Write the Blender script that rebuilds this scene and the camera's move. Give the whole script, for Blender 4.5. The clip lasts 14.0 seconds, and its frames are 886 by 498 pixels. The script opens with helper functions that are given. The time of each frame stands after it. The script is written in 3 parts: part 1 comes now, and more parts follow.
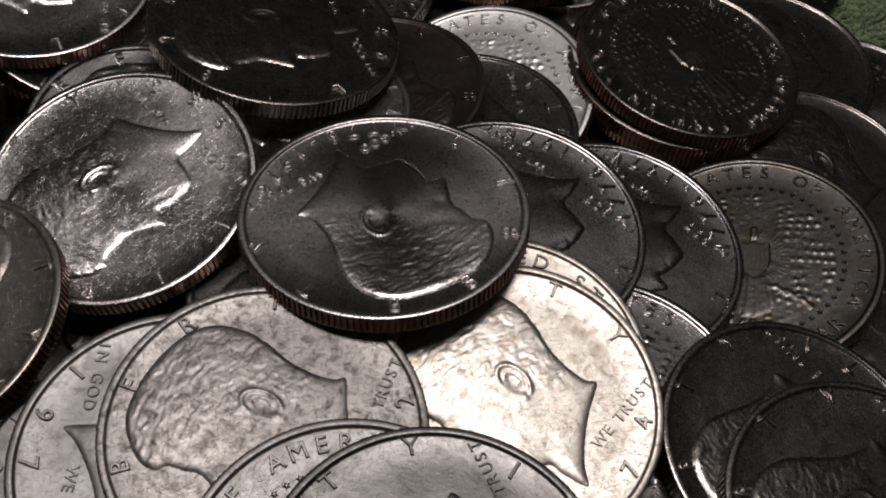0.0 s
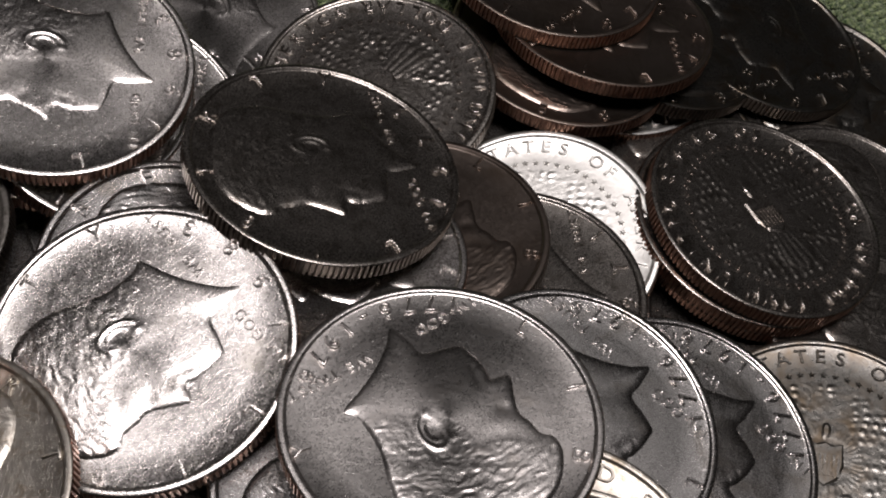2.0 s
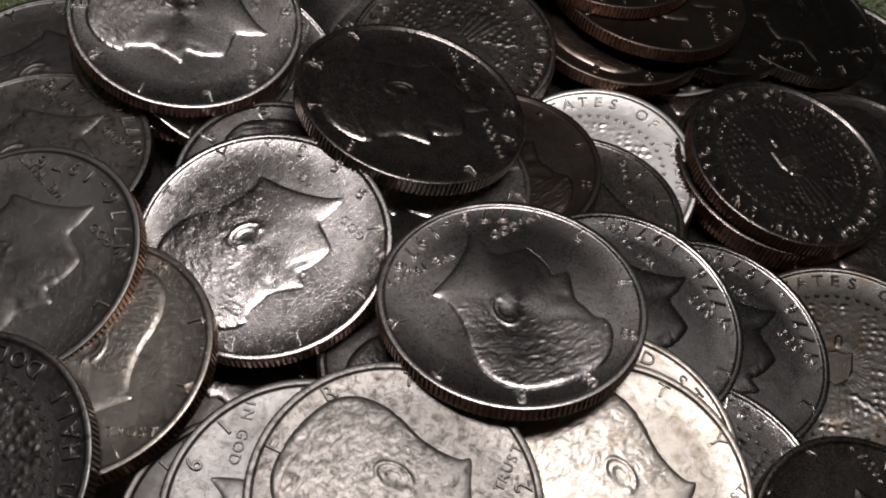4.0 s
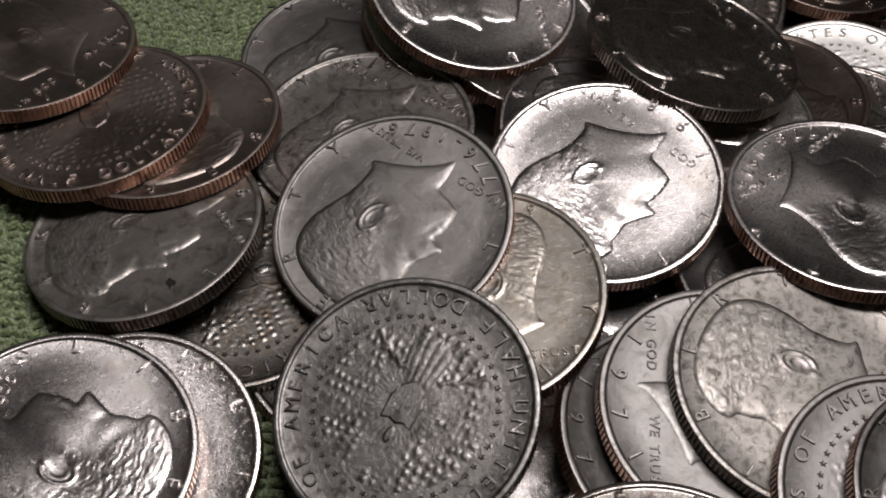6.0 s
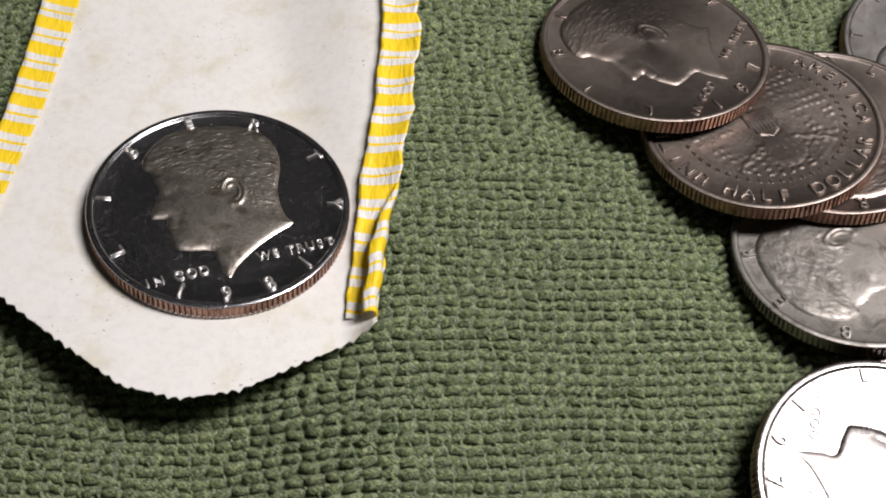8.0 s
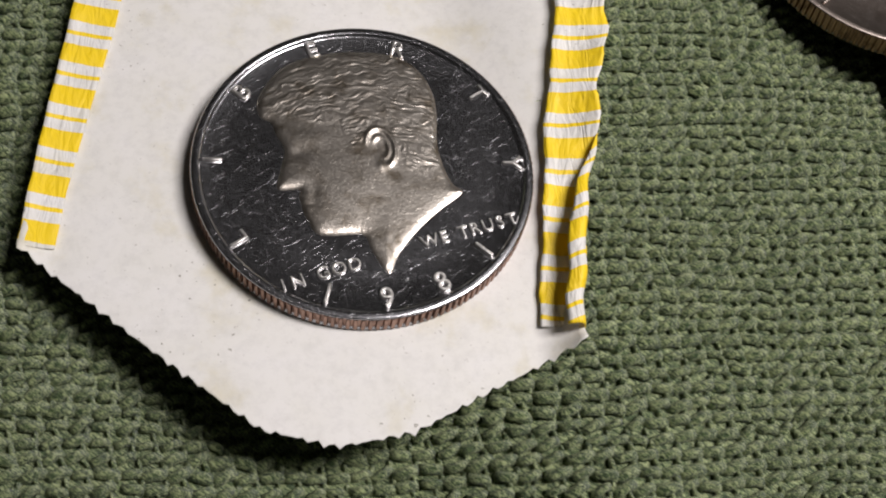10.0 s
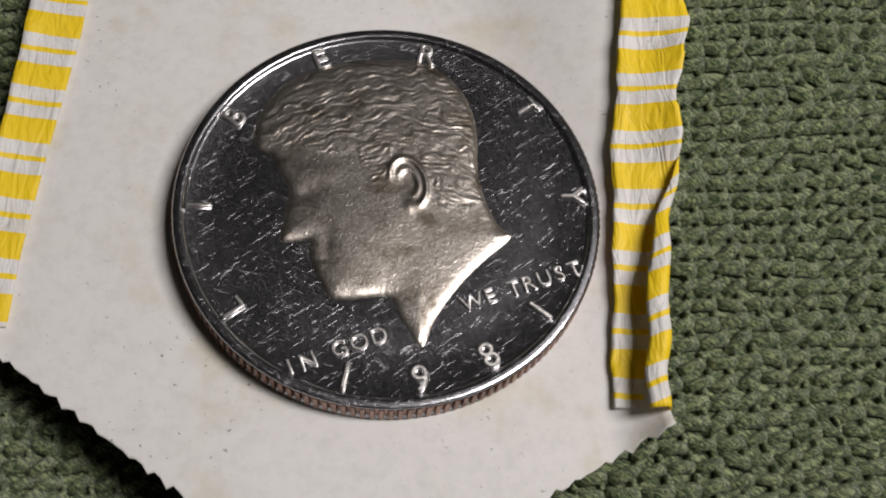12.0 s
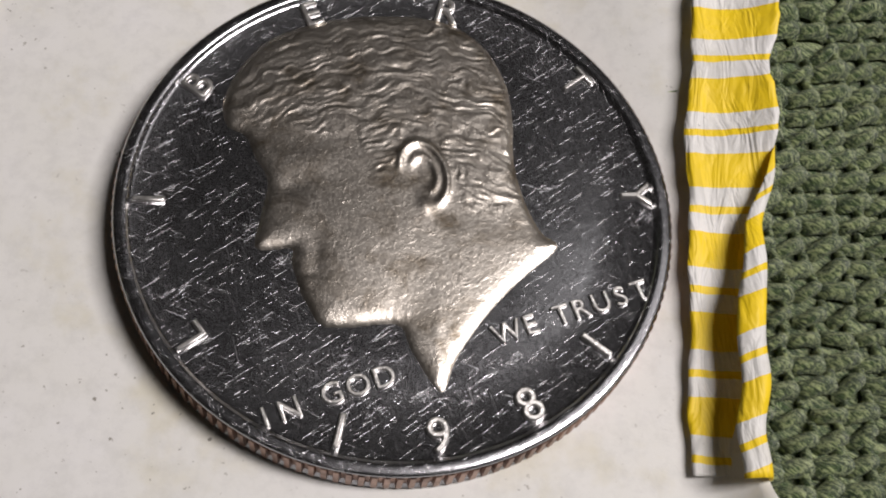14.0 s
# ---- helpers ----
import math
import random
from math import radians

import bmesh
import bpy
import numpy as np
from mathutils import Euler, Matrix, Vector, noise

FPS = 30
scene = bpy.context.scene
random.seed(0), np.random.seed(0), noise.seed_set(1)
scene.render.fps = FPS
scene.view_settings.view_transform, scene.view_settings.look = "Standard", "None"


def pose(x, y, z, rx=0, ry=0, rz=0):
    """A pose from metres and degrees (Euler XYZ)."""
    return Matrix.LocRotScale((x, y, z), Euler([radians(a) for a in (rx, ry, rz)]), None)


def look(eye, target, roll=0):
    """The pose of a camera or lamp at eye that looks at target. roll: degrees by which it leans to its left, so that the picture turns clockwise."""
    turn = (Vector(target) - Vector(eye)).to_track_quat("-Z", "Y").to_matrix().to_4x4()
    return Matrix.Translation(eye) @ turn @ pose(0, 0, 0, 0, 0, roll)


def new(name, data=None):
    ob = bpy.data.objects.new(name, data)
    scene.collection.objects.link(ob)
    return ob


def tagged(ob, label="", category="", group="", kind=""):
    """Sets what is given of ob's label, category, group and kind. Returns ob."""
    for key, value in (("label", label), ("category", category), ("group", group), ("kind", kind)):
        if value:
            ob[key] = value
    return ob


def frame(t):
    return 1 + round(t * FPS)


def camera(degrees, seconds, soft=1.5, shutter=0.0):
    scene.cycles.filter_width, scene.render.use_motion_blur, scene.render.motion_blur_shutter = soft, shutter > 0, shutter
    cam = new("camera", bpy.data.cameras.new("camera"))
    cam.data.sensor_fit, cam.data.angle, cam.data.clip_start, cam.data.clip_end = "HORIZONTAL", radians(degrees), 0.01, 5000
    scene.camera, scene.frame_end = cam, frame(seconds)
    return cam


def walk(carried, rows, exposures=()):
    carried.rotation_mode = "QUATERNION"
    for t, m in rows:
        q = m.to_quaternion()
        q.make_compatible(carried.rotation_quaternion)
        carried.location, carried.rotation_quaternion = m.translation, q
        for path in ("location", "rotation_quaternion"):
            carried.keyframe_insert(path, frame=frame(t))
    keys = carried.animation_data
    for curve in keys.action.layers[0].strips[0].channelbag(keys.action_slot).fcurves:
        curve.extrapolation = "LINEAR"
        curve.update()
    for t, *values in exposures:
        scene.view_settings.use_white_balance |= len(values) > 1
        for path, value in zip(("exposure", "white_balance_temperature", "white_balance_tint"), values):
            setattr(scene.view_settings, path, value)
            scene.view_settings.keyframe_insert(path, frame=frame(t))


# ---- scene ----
cam = camera(41.0, 14.0, soft=2.0)
PATH = [
    (0, (0.00782, 0.00495, 0.11725), (0.01162, 0.06519, 0.03753), 9.75),
    (0.5, (0.00334, 0.01622, 0.11829), (0.00855, 0.07481, 0.03742), 12.78),
    (1, (0.00057, 0.02362, 0.12095), (0.00698, 0.08127, 0.03949), 15.46),
    (1.5, (-0.00272, 0.02914, 0.12075), (0.00443, 0.08655, 0.03919), 16.99),
    (2, (-0.00556, 0.03149, 0.11837), (0.00212, 0.08899, 0.03691), 18.20),
    (2.2, (-0.00569, 0.03261, 0.11823), (0.00206, 0.08997, 0.03668), 18.75),
    (4.3, (-0.01012, -0.00222, 0.13108), (-0.00642, 0.05768, 0.05110), 15.82),
    (4.5, (-0.01313, -0.00904, 0.13206), (-0.00950, 0.05178, 0.05276), 15.10),
    (5, (-0.01832, -0.01854, 0.13634), (-0.01556, 0.04320, 0.05772), 12.12),
    (5.5, (-0.03526, -0.01690, 0.13007), (-0.03062, 0.04507, 0.05173), 12.73),
    (6, (-0.05399, -0.01208, 0.12819), (-0.04679, 0.04731, 0.04805), 12.13),
    (6.5, (-0.08611, -0.00676, 0.12455), (-0.07489, 0.05040, 0.04327), 14.07),
    (7, (-0.11530, 0.00214, 0.12592), (-0.10071, 0.05686, 0.04349), 17.06),
    (7.5, (-0.13849, 0.00122, 0.12225), (-0.12312, 0.05576, 0.03985), 17.75),
    (8, (-0.15424, -0.00034, 0.11703), (-0.13819, 0.05263, 0.03374), 19.25),
    (8.5, (-0.16347, 0.00519, 0.11017), (-0.14566, 0.05485, 0.02522), 22.45),
    (9, (-0.17204, 0.01759, 0.10378), (-0.15178, 0.06194, 0.01647), 27.20),
    (9.2, (-0.17235, 0.02122, 0.10088), (-0.15200, 0.06368, 0.01266), 28.06),
    (11.5, (-0.16852, 0.04444, 0.08382), (-0.15215, 0.07795, -0.00897), 26.00),
    (12, (-0.16781, 0.04753, 0.07741), (-0.15184, 0.08042, -0.01567), 25.94),
    (12.5, (-0.16713, 0.04968, 0.07116), (-0.15076, 0.08312, -0.02165), 26.16),
    (13, (-0.16734, 0.05201, 0.06529), (-0.14960, 0.08589, -0.02711), 27.98),
    (13.5, (-0.16703, 0.05442, 0.05952), (-0.14944, 0.08756, -0.03317), 28.87),
    (14, (-0.16715, 0.05493, 0.05877), (-0.14944, 0.08752, -0.03410), 29.29),
]
EXPOSURES = [(0.0, -1.28), (0.5, -1.3), (1.0, -0.87), (1.5, -0.6), (2.2, -0.5), (4.3, -1.08), (4.6, -1.05), (5.0, -0.95), (5.5, -0.62), (5.8, -0.5), (6.0, -0.46), (6.5, -0.42), (7.0, -0.12), (8.0, 0.24), (9.0, 0.22), (11.5, -0.22), (12.0, -0.3), (13.0, -0.22), (14.0, -0.1)]
walk(cam, [(t, look(eye, target, roll)) for t, eye, target, roll in PATH], EXPOSURES)

MM = 0.001

# ---- light: one desk lamp over the pile, a dim room around it ----
world = bpy.data.worlds.new("room")
world.use_nodes = True
scene.world = world
background = world.node_tree.nodes["Background"]
background.inputs["Color"].default_value = (1.0, 0.93, 0.86, 1)
background.inputs["Strength"].default_value = 0.012
lamp_data = bpy.data.lights.new("desk_lamp", "AREA")
lamp_data.shape, lamp_data.size, lamp_data.size_y = "RECTANGLE", 0.16, 0.065
lamp_data.energy, lamp_data.color = 1.27, (1.0, 0.935, 0.93)
lamp = new("desk_lamp", lamp_data)
lamp.matrix_world = pose(-0.02, 0.084, 0.30)
# added unseen fill, weaker and wider, behind and above the pile; coins mirror it
fill_data = bpy.data.lights.new("back_fill", "AREA")
fill_data.shape, fill_data.size, fill_data.size_y = "RECTANGLE", 0.31, 0.09
fill_data.energy, fill_data.color = 0.045, (1.0, 0.97, 0.95)
back_fill = new("back_fill", fill_data)
back_fill.matrix_world = look((0.065, 0.28, 0.42), (0.065, 0.085, 0.0))


# ---- materials ----
def material(name):
    mat = bpy.data.materials.new(name)
    mat.use_nodes = True
    nodes, links = mat.node_tree.nodes, mat.node_tree.links
    return mat, nodes, links, nodes["Principled BSDF"]


def noise_node(nodes, links, vector, scale, detail=3.0, rough=0.6, distortion=0.0):
    n = nodes.new("ShaderNodeTexNoise")
    n.inputs["Scale"].default_value, n.inputs["Detail"].default_value = scale, detail
    n.inputs["Roughness"].default_value, n.inputs["Distortion"].default_value = rough, distortion
    links.new(vector, n.inputs["Vector"])
    return n.outputs["Fac"]


def ramp(nodes, links, fac, *stops):
    n = nodes.new("ShaderNodeValToRGB")
    while len(n.color_ramp.elements) < len(stops):
        n.color_ramp.elements.new(0.5)
    for e, (at, c) in zip(n.color_ramp.elements, stops):
        e.position = at
        e.color = (*c, 1) if isinstance(c, tuple) else (c, c, c, 1)
    links.new(fac, n.inputs["Fac"])
    return n.outputs["Color"]


def blend(nodes, links, fac, a, b, kind="MIX"):
    n = nodes.new("ShaderNodeMix")
    n.data_type, n.blend_type = "RGBA", kind
    for socket, value in ((n.inputs[0], fac), (n.inputs[6], a), (n.inputs[7], b)):
        if isinstance(value, (int, float)):
            socket.default_value = value
        elif isinstance(value, tuple):
            socket.default_value = (*value, 1)
        else:
            links.new(value, socket)
    return n.outputs[2]


def coin_vector(nodes, links):
    """Object coordinates, moved by chance from coin to coin."""
    coords, info, add = nodes.new("ShaderNodeTexCoord"), nodes.new("ShaderNodeObjectInfo"), nodes.new("ShaderNodeVectorMath")
    scale = nodes.new("ShaderNodeMath")
    scale.operation, scale.inputs[1].default_value = "MULTIPLY", 3.0
    links.new(info.outputs["Random"], scale.inputs[0])
    links.new(coords.outputs["Object"], add.inputs[0])
    links.new(scale.outputs[0], add.inputs[1])
    return add.outputs[0]


def coin_metal(name, colour, stain, rough, stained=0.5, grain=0.25, aniso=0.0, scratch=0.3, blotch=220.0, haze=0.42, wavy=0.45, hair=1.0):
    """Struck nickel or silver: stains in two sizes, bag marks, hair-fine scratches."""
    mat, nodes, links, shader = material(name)
    v = coin_vector(nodes, links)
    big = noise_node(nodes, links, v, blotch, 5, 0.65, 0.6)
    fine = noise_node(nodes, links, v, 2600, 3, 0.7)
    mask = ramp(nodes, links, big, (0.62 - 0.3 * stained, 0.0), (0.8 - 0.2 * stained, 1.0))
    fleck = ramp(nodes, links, fine, (0.55, 0.0), (0.75, 1.0))
    c = blend(nodes, links, mask, colour, stain)
    c = blend(nodes, links, blend(nodes, links, 0.25, (0, 0, 0), fleck), c, stain)
    links.new(c, shader.inputs["Base Color"])
    shader.inputs["Metallic"].default_value = 1.0
    low, high = max(0.05, rough - 0.06), rough + 0.09
    micro = noise_node(nodes, links, v, 11000 if hair == 1.0 else 70000, 2, 0.6)
    even = ramp(nodes, links, blend(nodes, links, 0.5, big, fine), (0.3, low), (0.75, high))
    gloss = blend(nodes, links, ramp(nodes, links, micro, (0.47, 0.0) if hair == 1.0 else (0.48, 0.0), (0.66, 1.0) if hair == 1.0 else (0.68, 1.0)), even, (haze, haze, haze))
    # scratches: noise drawn out along two directions
    total = None
    for angle, stretch in ((24, 24000), (-35, 20000), (75, 22000)):
        turn = nodes.new("ShaderNodeMapping")
        turn.inputs["Rotation"].default_value = (0, 0, radians(angle))
        links.new(v, turn.inputs["Vector"])
        pull = nodes.new("ShaderNodeMapping")
        pull.inputs["Scale"].default_value = (700 / hair ** 0.5, stretch * hair, 700)
        links.new(turn.outputs[0], pull.inputs["Vector"])
        s = ramp(nodes, links, noise_node(nodes, links, pull.outputs[0], 1.0, 2, 0.6), (0.62 + 0.05 * (hair > 1), 0.0), (0.7 + 0.035 * (hair > 1), 1.0))
        total = s if total is None else blend(nodes, links, 1.0, total, s, "ADD")
    # the bottom of a scratch is dull
    links.new(blend(nodes, links, total, gloss, (0.4, 0.4, 0.4)) if hair > 1 else gloss, shader.inputs["Roughness"])
    bump = nodes.new("ShaderNodeBump")
    bump.inputs["Strength"].default_value, bump.inputs["Distance"].default_value = 1.0, 0.00002
    height = blend(nodes, links, scratch, (0, 0, 0), total)
    height = blend(nodes, links, grain, height, fine, "ADD")
    links.new(height, bump.inputs["Height"])
    dents = nodes.new("ShaderNodeBump")
    dents.inputs["Strength"].default_value, dents.inputs["Distance"].default_value = 1.0, 0.00006 * wavy
    links.new(noise_node(nodes, links, v, 420, 3, 0.55, 0.5), dents.inputs["Height"])
    nicks = nodes.new("ShaderNodeBump")
    nicks.inputs["Strength"].default_value, nicks.inputs["Distance"].default_value = 1.0, 0.000012 * wavy
    links.new(ramp(nodes, links, noise_node(nodes, links, v, 1700, 2, 0.6, 1.0), (0.56, 0.0), (0.68, 1.0)), nicks.inputs["Height"])
    links.new(dents.outputs[0], nicks.inputs["Normal"])
    links.new(nicks.outputs[0], bump.inputs["Normal"])
    links.new(bump.outputs[0], shader.inputs["Normal"])
    if aniso:
        tangent = nodes.new("ShaderNodeTangent")
        tangent.direction_type, tangent.axis = "RADIAL", "Z"
        links.new(tangent.outputs[0], shader.inputs["Tangent"])
        shader.inputs["Anisotropic"].default_value = aniso
    return mat


NICKEL, DULL, BROWN = (0.60, 0.566, 0.548), (0.30, 0.27, 0.24), (0.24, 0.17, 0.11)
METALS = {
    "bright": coin_metal("bright_nickel", NICKEL, (0.44, 0.41, 0.38), 0.24, 0.3, 0.09, 0.5, 0.16, 220.0, 0.38, 0.38),
    "lustre": coin_metal("lustrous_nickel", NICKEL, (0.42, 0.38, 0.345), 0.27, 0.2, 0.06, 0.5, 0.1, 220.0, 0.39),
    "grey": coin_metal("grey_nickel", (0.52, 0.495, 0.485), DULL, 0.19, 0.4, 0.06, 0.25, 0.09, 220.0, 0.33, 0.4),
    "worn": coin_metal("worn_grey_silver", (0.31, 0.29, 0.268), (0.075, 0.066, 0.055), 0.42, 0.5, 0.9, 0.0, 0.3, 850.0, 0.52, 0.3),
    # the dark room that these coins mirror is partly put into this colour
    "dark": coin_metal("dark_reflecting_nickel", (0.40, 0.366, 0.338), (0.14, 0.122, 0.104), 0.23, 0.5, 0.25, 0.0, 0.08, 500.0, 0.39),
    "toned": coin_metal("toned_silver", (0.47, 0.435, 0.39), (0.27, 0.225, 0.17), 0.34, 0.45, 0.4, 0.0, 0.3, 650.0, 0.45, 0.28),
    "weathered": coin_metal("weathered_silver", (0.38, 0.36, 0.333), (0.12, 0.108, 0.092), 0.46, 0.5, 0.5, 0.0, 0.1, 380.0, 0.55),
    "grainy": coin_metal("grainy_nickel", (0.22, 0.212, 0.203), (0.07, 0.065, 0.06), 0.37, 0.55, 1.8, 0.0, 0.1, 500.0, 0.55, 1.0),
    "satin": coin_metal("satin_nickel", (0.245, 0.235, 0.224), (0.15, 0.138, 0.125), 0.43, 0.4, 0.5, 0.2, 0.25, 300.0, 0.5),
    "brown": coin_metal("brown_toned_nickel", (0.345, 0.296, 0.264), (0.20, 0.166, 0.142), 0.42, 0.5, 0.3, 0.3, 0.2),
    "brown_dark": coin_metal("dark_brown_nickel", (0.25, 0.205, 0.178), (0.145, 0.112, 0.09), 0.31, 0.55, 0.2, 0.1, 0.06),
    "stained": coin_metal("stained_silver", (0.175, 0.167, 0.155), (0.12, 0.094, 0.068), 0.28, 0.6, 0.5, 0.0, 0.1, 300.0),
    "proof": coin_metal("scratched_mirror_nickel", (0.55, 0.55, 0.575), (0.40, 0.40, 0.415), 0.12, 0.2, 0.1, 0.0, 0.14, 300.0, 0.38, 0.18, 1.7),
    # paler frost: glints on the letters and two shining coins put into the colour
    "glint_frost": coin_metal("glint_frosted_nickel", (0.78, 0.76, 0.73), (0.5, 0.48, 0.45), 0.36, 0.3, 1.2, 0.0, 0.05, 500.0, 0.5),
    "frost": coin_metal("frosted_nickel", (0.74, 0.685, 0.61), (0.25, 0.21, 0.16), 0.33, 0.5, 1.0, 0.0, 0.06, 500.0),
    "slate": coin_metal("slate_grey_nickel", (0.185, 0.177, 0.168), (0.10, 0.093, 0.085), 0.35, 0.45, 0.5, 0.2, 0.2, 300.0),
    "copper": coin_metal("coppery_reeding", (0.36, 0.22, 0.165), (0.11, 0.058, 0.04), 0.34, 0.55, 0.2, 0.0, 0.05, 600.0),
    "silver_edge": coin_metal("silver_reeding", (0.22, 0.19, 0.165), (0.09, 0.07, 0.055), 0.33, 0.5, 0.2, 0.0, 0.05, 600.0),
}


def yarn_material():
    mat, nodes, links, shader = material("green_cotton_yarn")
    geo, coords = nodes.new("ShaderNodeNewGeometry"), nodes.new("ShaderNodeTexCoord")
    v = coords.outputs["Object"]
    twist = nodes.new("ShaderNodeMapping")
    twist.inputs["Rotation"].default_value = (0, 0, radians(35))
    links.new(v, twist.inputs["Vector"])
    strand = nodes.new("ShaderNodeMapping")
    strand.inputs["Scale"].default_value = (1000, 5600, 2500)
    links.new(twist.outputs[0], strand.inputs["Vector"])
    fine = noise_node(nodes, links, strand.outputs[0], 1.0, 4, 0.75, 1.2)
    broad = noise_node(nodes, links, v, 45, 3, 0.6)
    c = ramp(nodes, links, fine, (0.44, (0.02, 0.055, 0.014)), (0.5, (0.108, 0.19, 0.06)), (0.56, (0.6, 0.69, 0.34)))
    c = blend(nodes, links, 0.15, c, ramp(nodes, links, geo.outputs["Random Per Island"], (0.0, (0.12, 0.175, 0.055)), (0.6, (0.16, 0.22, 0.078)), (1.0, (0.24, 0.27, 0.12))))
    c = blend(nodes, links, 0.6, c, ramp(nodes, links, broad, (0.35, 0.72), (0.65, 1.0)), "MULTIPLY")
    links.new(c, shader.inputs["Base Color"])
    shader.inputs["Roughness"].default_value = 0.9
    shader.inputs["Sheen Weight"].default_value = 0.25
    bump = nodes.new("ShaderNodeBump")
    bump.inputs["Strength"].default_value, bump.inputs["Distance"].default_value = 1.0, 0.0005
    links.new(fine, bump.inputs["Height"])
    links.new(bump.outputs[0], shader.inputs["Normal"])
    return mat


def paper_material(striped):
    mat, nodes, links, shader = material("striped_paper" if striped else "white_wrapper_paper")
    coords = nodes.new("ShaderNodeTexCoord")
    v = coords.outputs["Object"]
    fibre = noise_node(nodes, links, v, 900, 5, 0.7)
    patch = noise_node(nodes, links, v, 160, 4, 0.6)
    c = ramp(nodes, links, patch, (0.3, (0.70, 0.67, 0.56)), (0.45, (0.775, 0.765, 0.725)), (0.7, (0.80, 0.79, 0.77)))
    c = blend(nodes, links, 0.35, c, ramp(nodes, links, fibre, (0.3, 0.72), (0.55, 1.0)), "MULTIPLY")
    specks = noise_node(nodes, links, v, 2400, 2, 0.5)
    near = noise_node(nodes, links, v, 70, 3, 0.6)
    dirt = blend(nodes, links, 1.0, ramp(nodes, links, specks, (0.68, 0.0), (0.74, 1.0)), ramp(nodes, links, near, (0.45, 0.15), (0.6, 1.0)), "MULTIPLY")
    c = blend(nodes, links, dirt, c, (0.3, 0.28, 0.24))
    if striped:
        part_of, wave, fold = nodes.new("ShaderNodeSeparateXYZ"), nodes.new("ShaderNodeMath"), nodes.new("ShaderNodeMath")
        links.new(coords.outputs["UV"], part_of.inputs[0])
        wobble = nodes.new("ShaderNodeMath")
        wobble.operation, wobble.inputs[1].default_value = "MULTIPLY_ADD", 0.05
        links.new(fibre, wobble.inputs[0])
        links.new(part_of.outputs["Y"], wobble.inputs[2])
        fold.operation = "FRACT"
        links.new(wobble.outputs[0], fold.inputs[0])
        n = nodes.new("ShaderNodeValToRGB")
        n.color_ramp.interpolation = "CONSTANT"
        for at, value in ((0.23, 1.0), (0.32, 0.0), (0.55, 1.0)):
            n.color_ramp.elements.new(at).color = (value, value, value, 1)
        n.color_ramp.elements[0].color = (0, 0, 0, 1)
        n.color_ramp.elements[-1].position, n.color_ramp.elements[-1].color = 1.0, (1, 1, 1, 1)
        links.new(fold.outputs[0], n.inputs["Fac"])
        ink = blend(nodes, links, ramp(nodes, links, fibre, (0.3, 0.85), (0.6, 1.0)), (0.9, 0.68, 0.12), (0.93, 0.66, 0.012))
        c = blend(nodes, links, n.outputs["Color"], c, ink)
    links.new(c, shader.inputs["Base Color"])
    shader.inputs["Roughness"].default_value = 0.55 if striped else 0.75
    bump = nodes.new("ShaderNodeBump")
    bump.inputs["Strength"].default_value, bump.inputs["Distance"].default_value = 0.6, 0.00008
    links.new(blend(nodes, links, 0.5, fibre, patch), bump.inputs["Height"])
    if striped:
        creases = nodes.new("ShaderNodeMapping")
        creases.inputs["Scale"].default_value = (1100, 260, 500)
        links.new(v, creases.inputs["Vector"])
        fold_bump = nodes.new("ShaderNodeBump")
        fold_bump.inputs["Strength"].default_value, fold_bump.inputs["Distance"].default_value = 1.0, 0.0003
        links.new(noise_node(nodes, links, creases.outputs[0], 1.0, 3, 0.5, 1.0), fold_bump.inputs["Height"])
        links.new(fold_bump.outputs[0], bump.inputs["Normal"])
    links.new(bump.outputs[0], shader.inputs["Normal"])
    return mat


YARN, PAPER, STRIPED = yarn_material(), paper_material(False), paper_material(True)


# ---- mesh helpers ----
def mesh_from(name, verts, faces, smooth=True):
    data = bpy.data.meshes.new(name)
    data.from_pydata([tuple(v) for v in verts], [], [tuple(f) for f in faces])
    data.update()
    if smooth:
        data.polygons.foreach_set("use_smooth", [True] * len(data.polygons))
    return data


def add_part(name, data, mat, parent, label=""):
    """One mesh object under a thing; the mesh may be shared, the material is the object's own."""
    ob = new(name, data)
    if not data.materials:
        data.materials.append(None)
    ob.material_slots[0].link = "OBJECT"
    ob.material_slots[0].material = mat
    ob.parent = parent
    if label:
        tagged(ob, label)
    return ob


# ---- cloth ----
def ease(a, b, t):
    t = np.clip((t - a) / (b - a), 0, 1)
    return t * t * (3 - 2 * t)


def cloth_height(x, y):
    """Height of the cloth in mm: a shallow hollow under the paper, slow folds elsewhere."""
    hollow = -8.5 * (1 - ease(-160, -136, x))
    return -0.6 + hollow + 0.35 * np.sin(x * 0.06 + 1.0) * np.sin(y * 0.05)


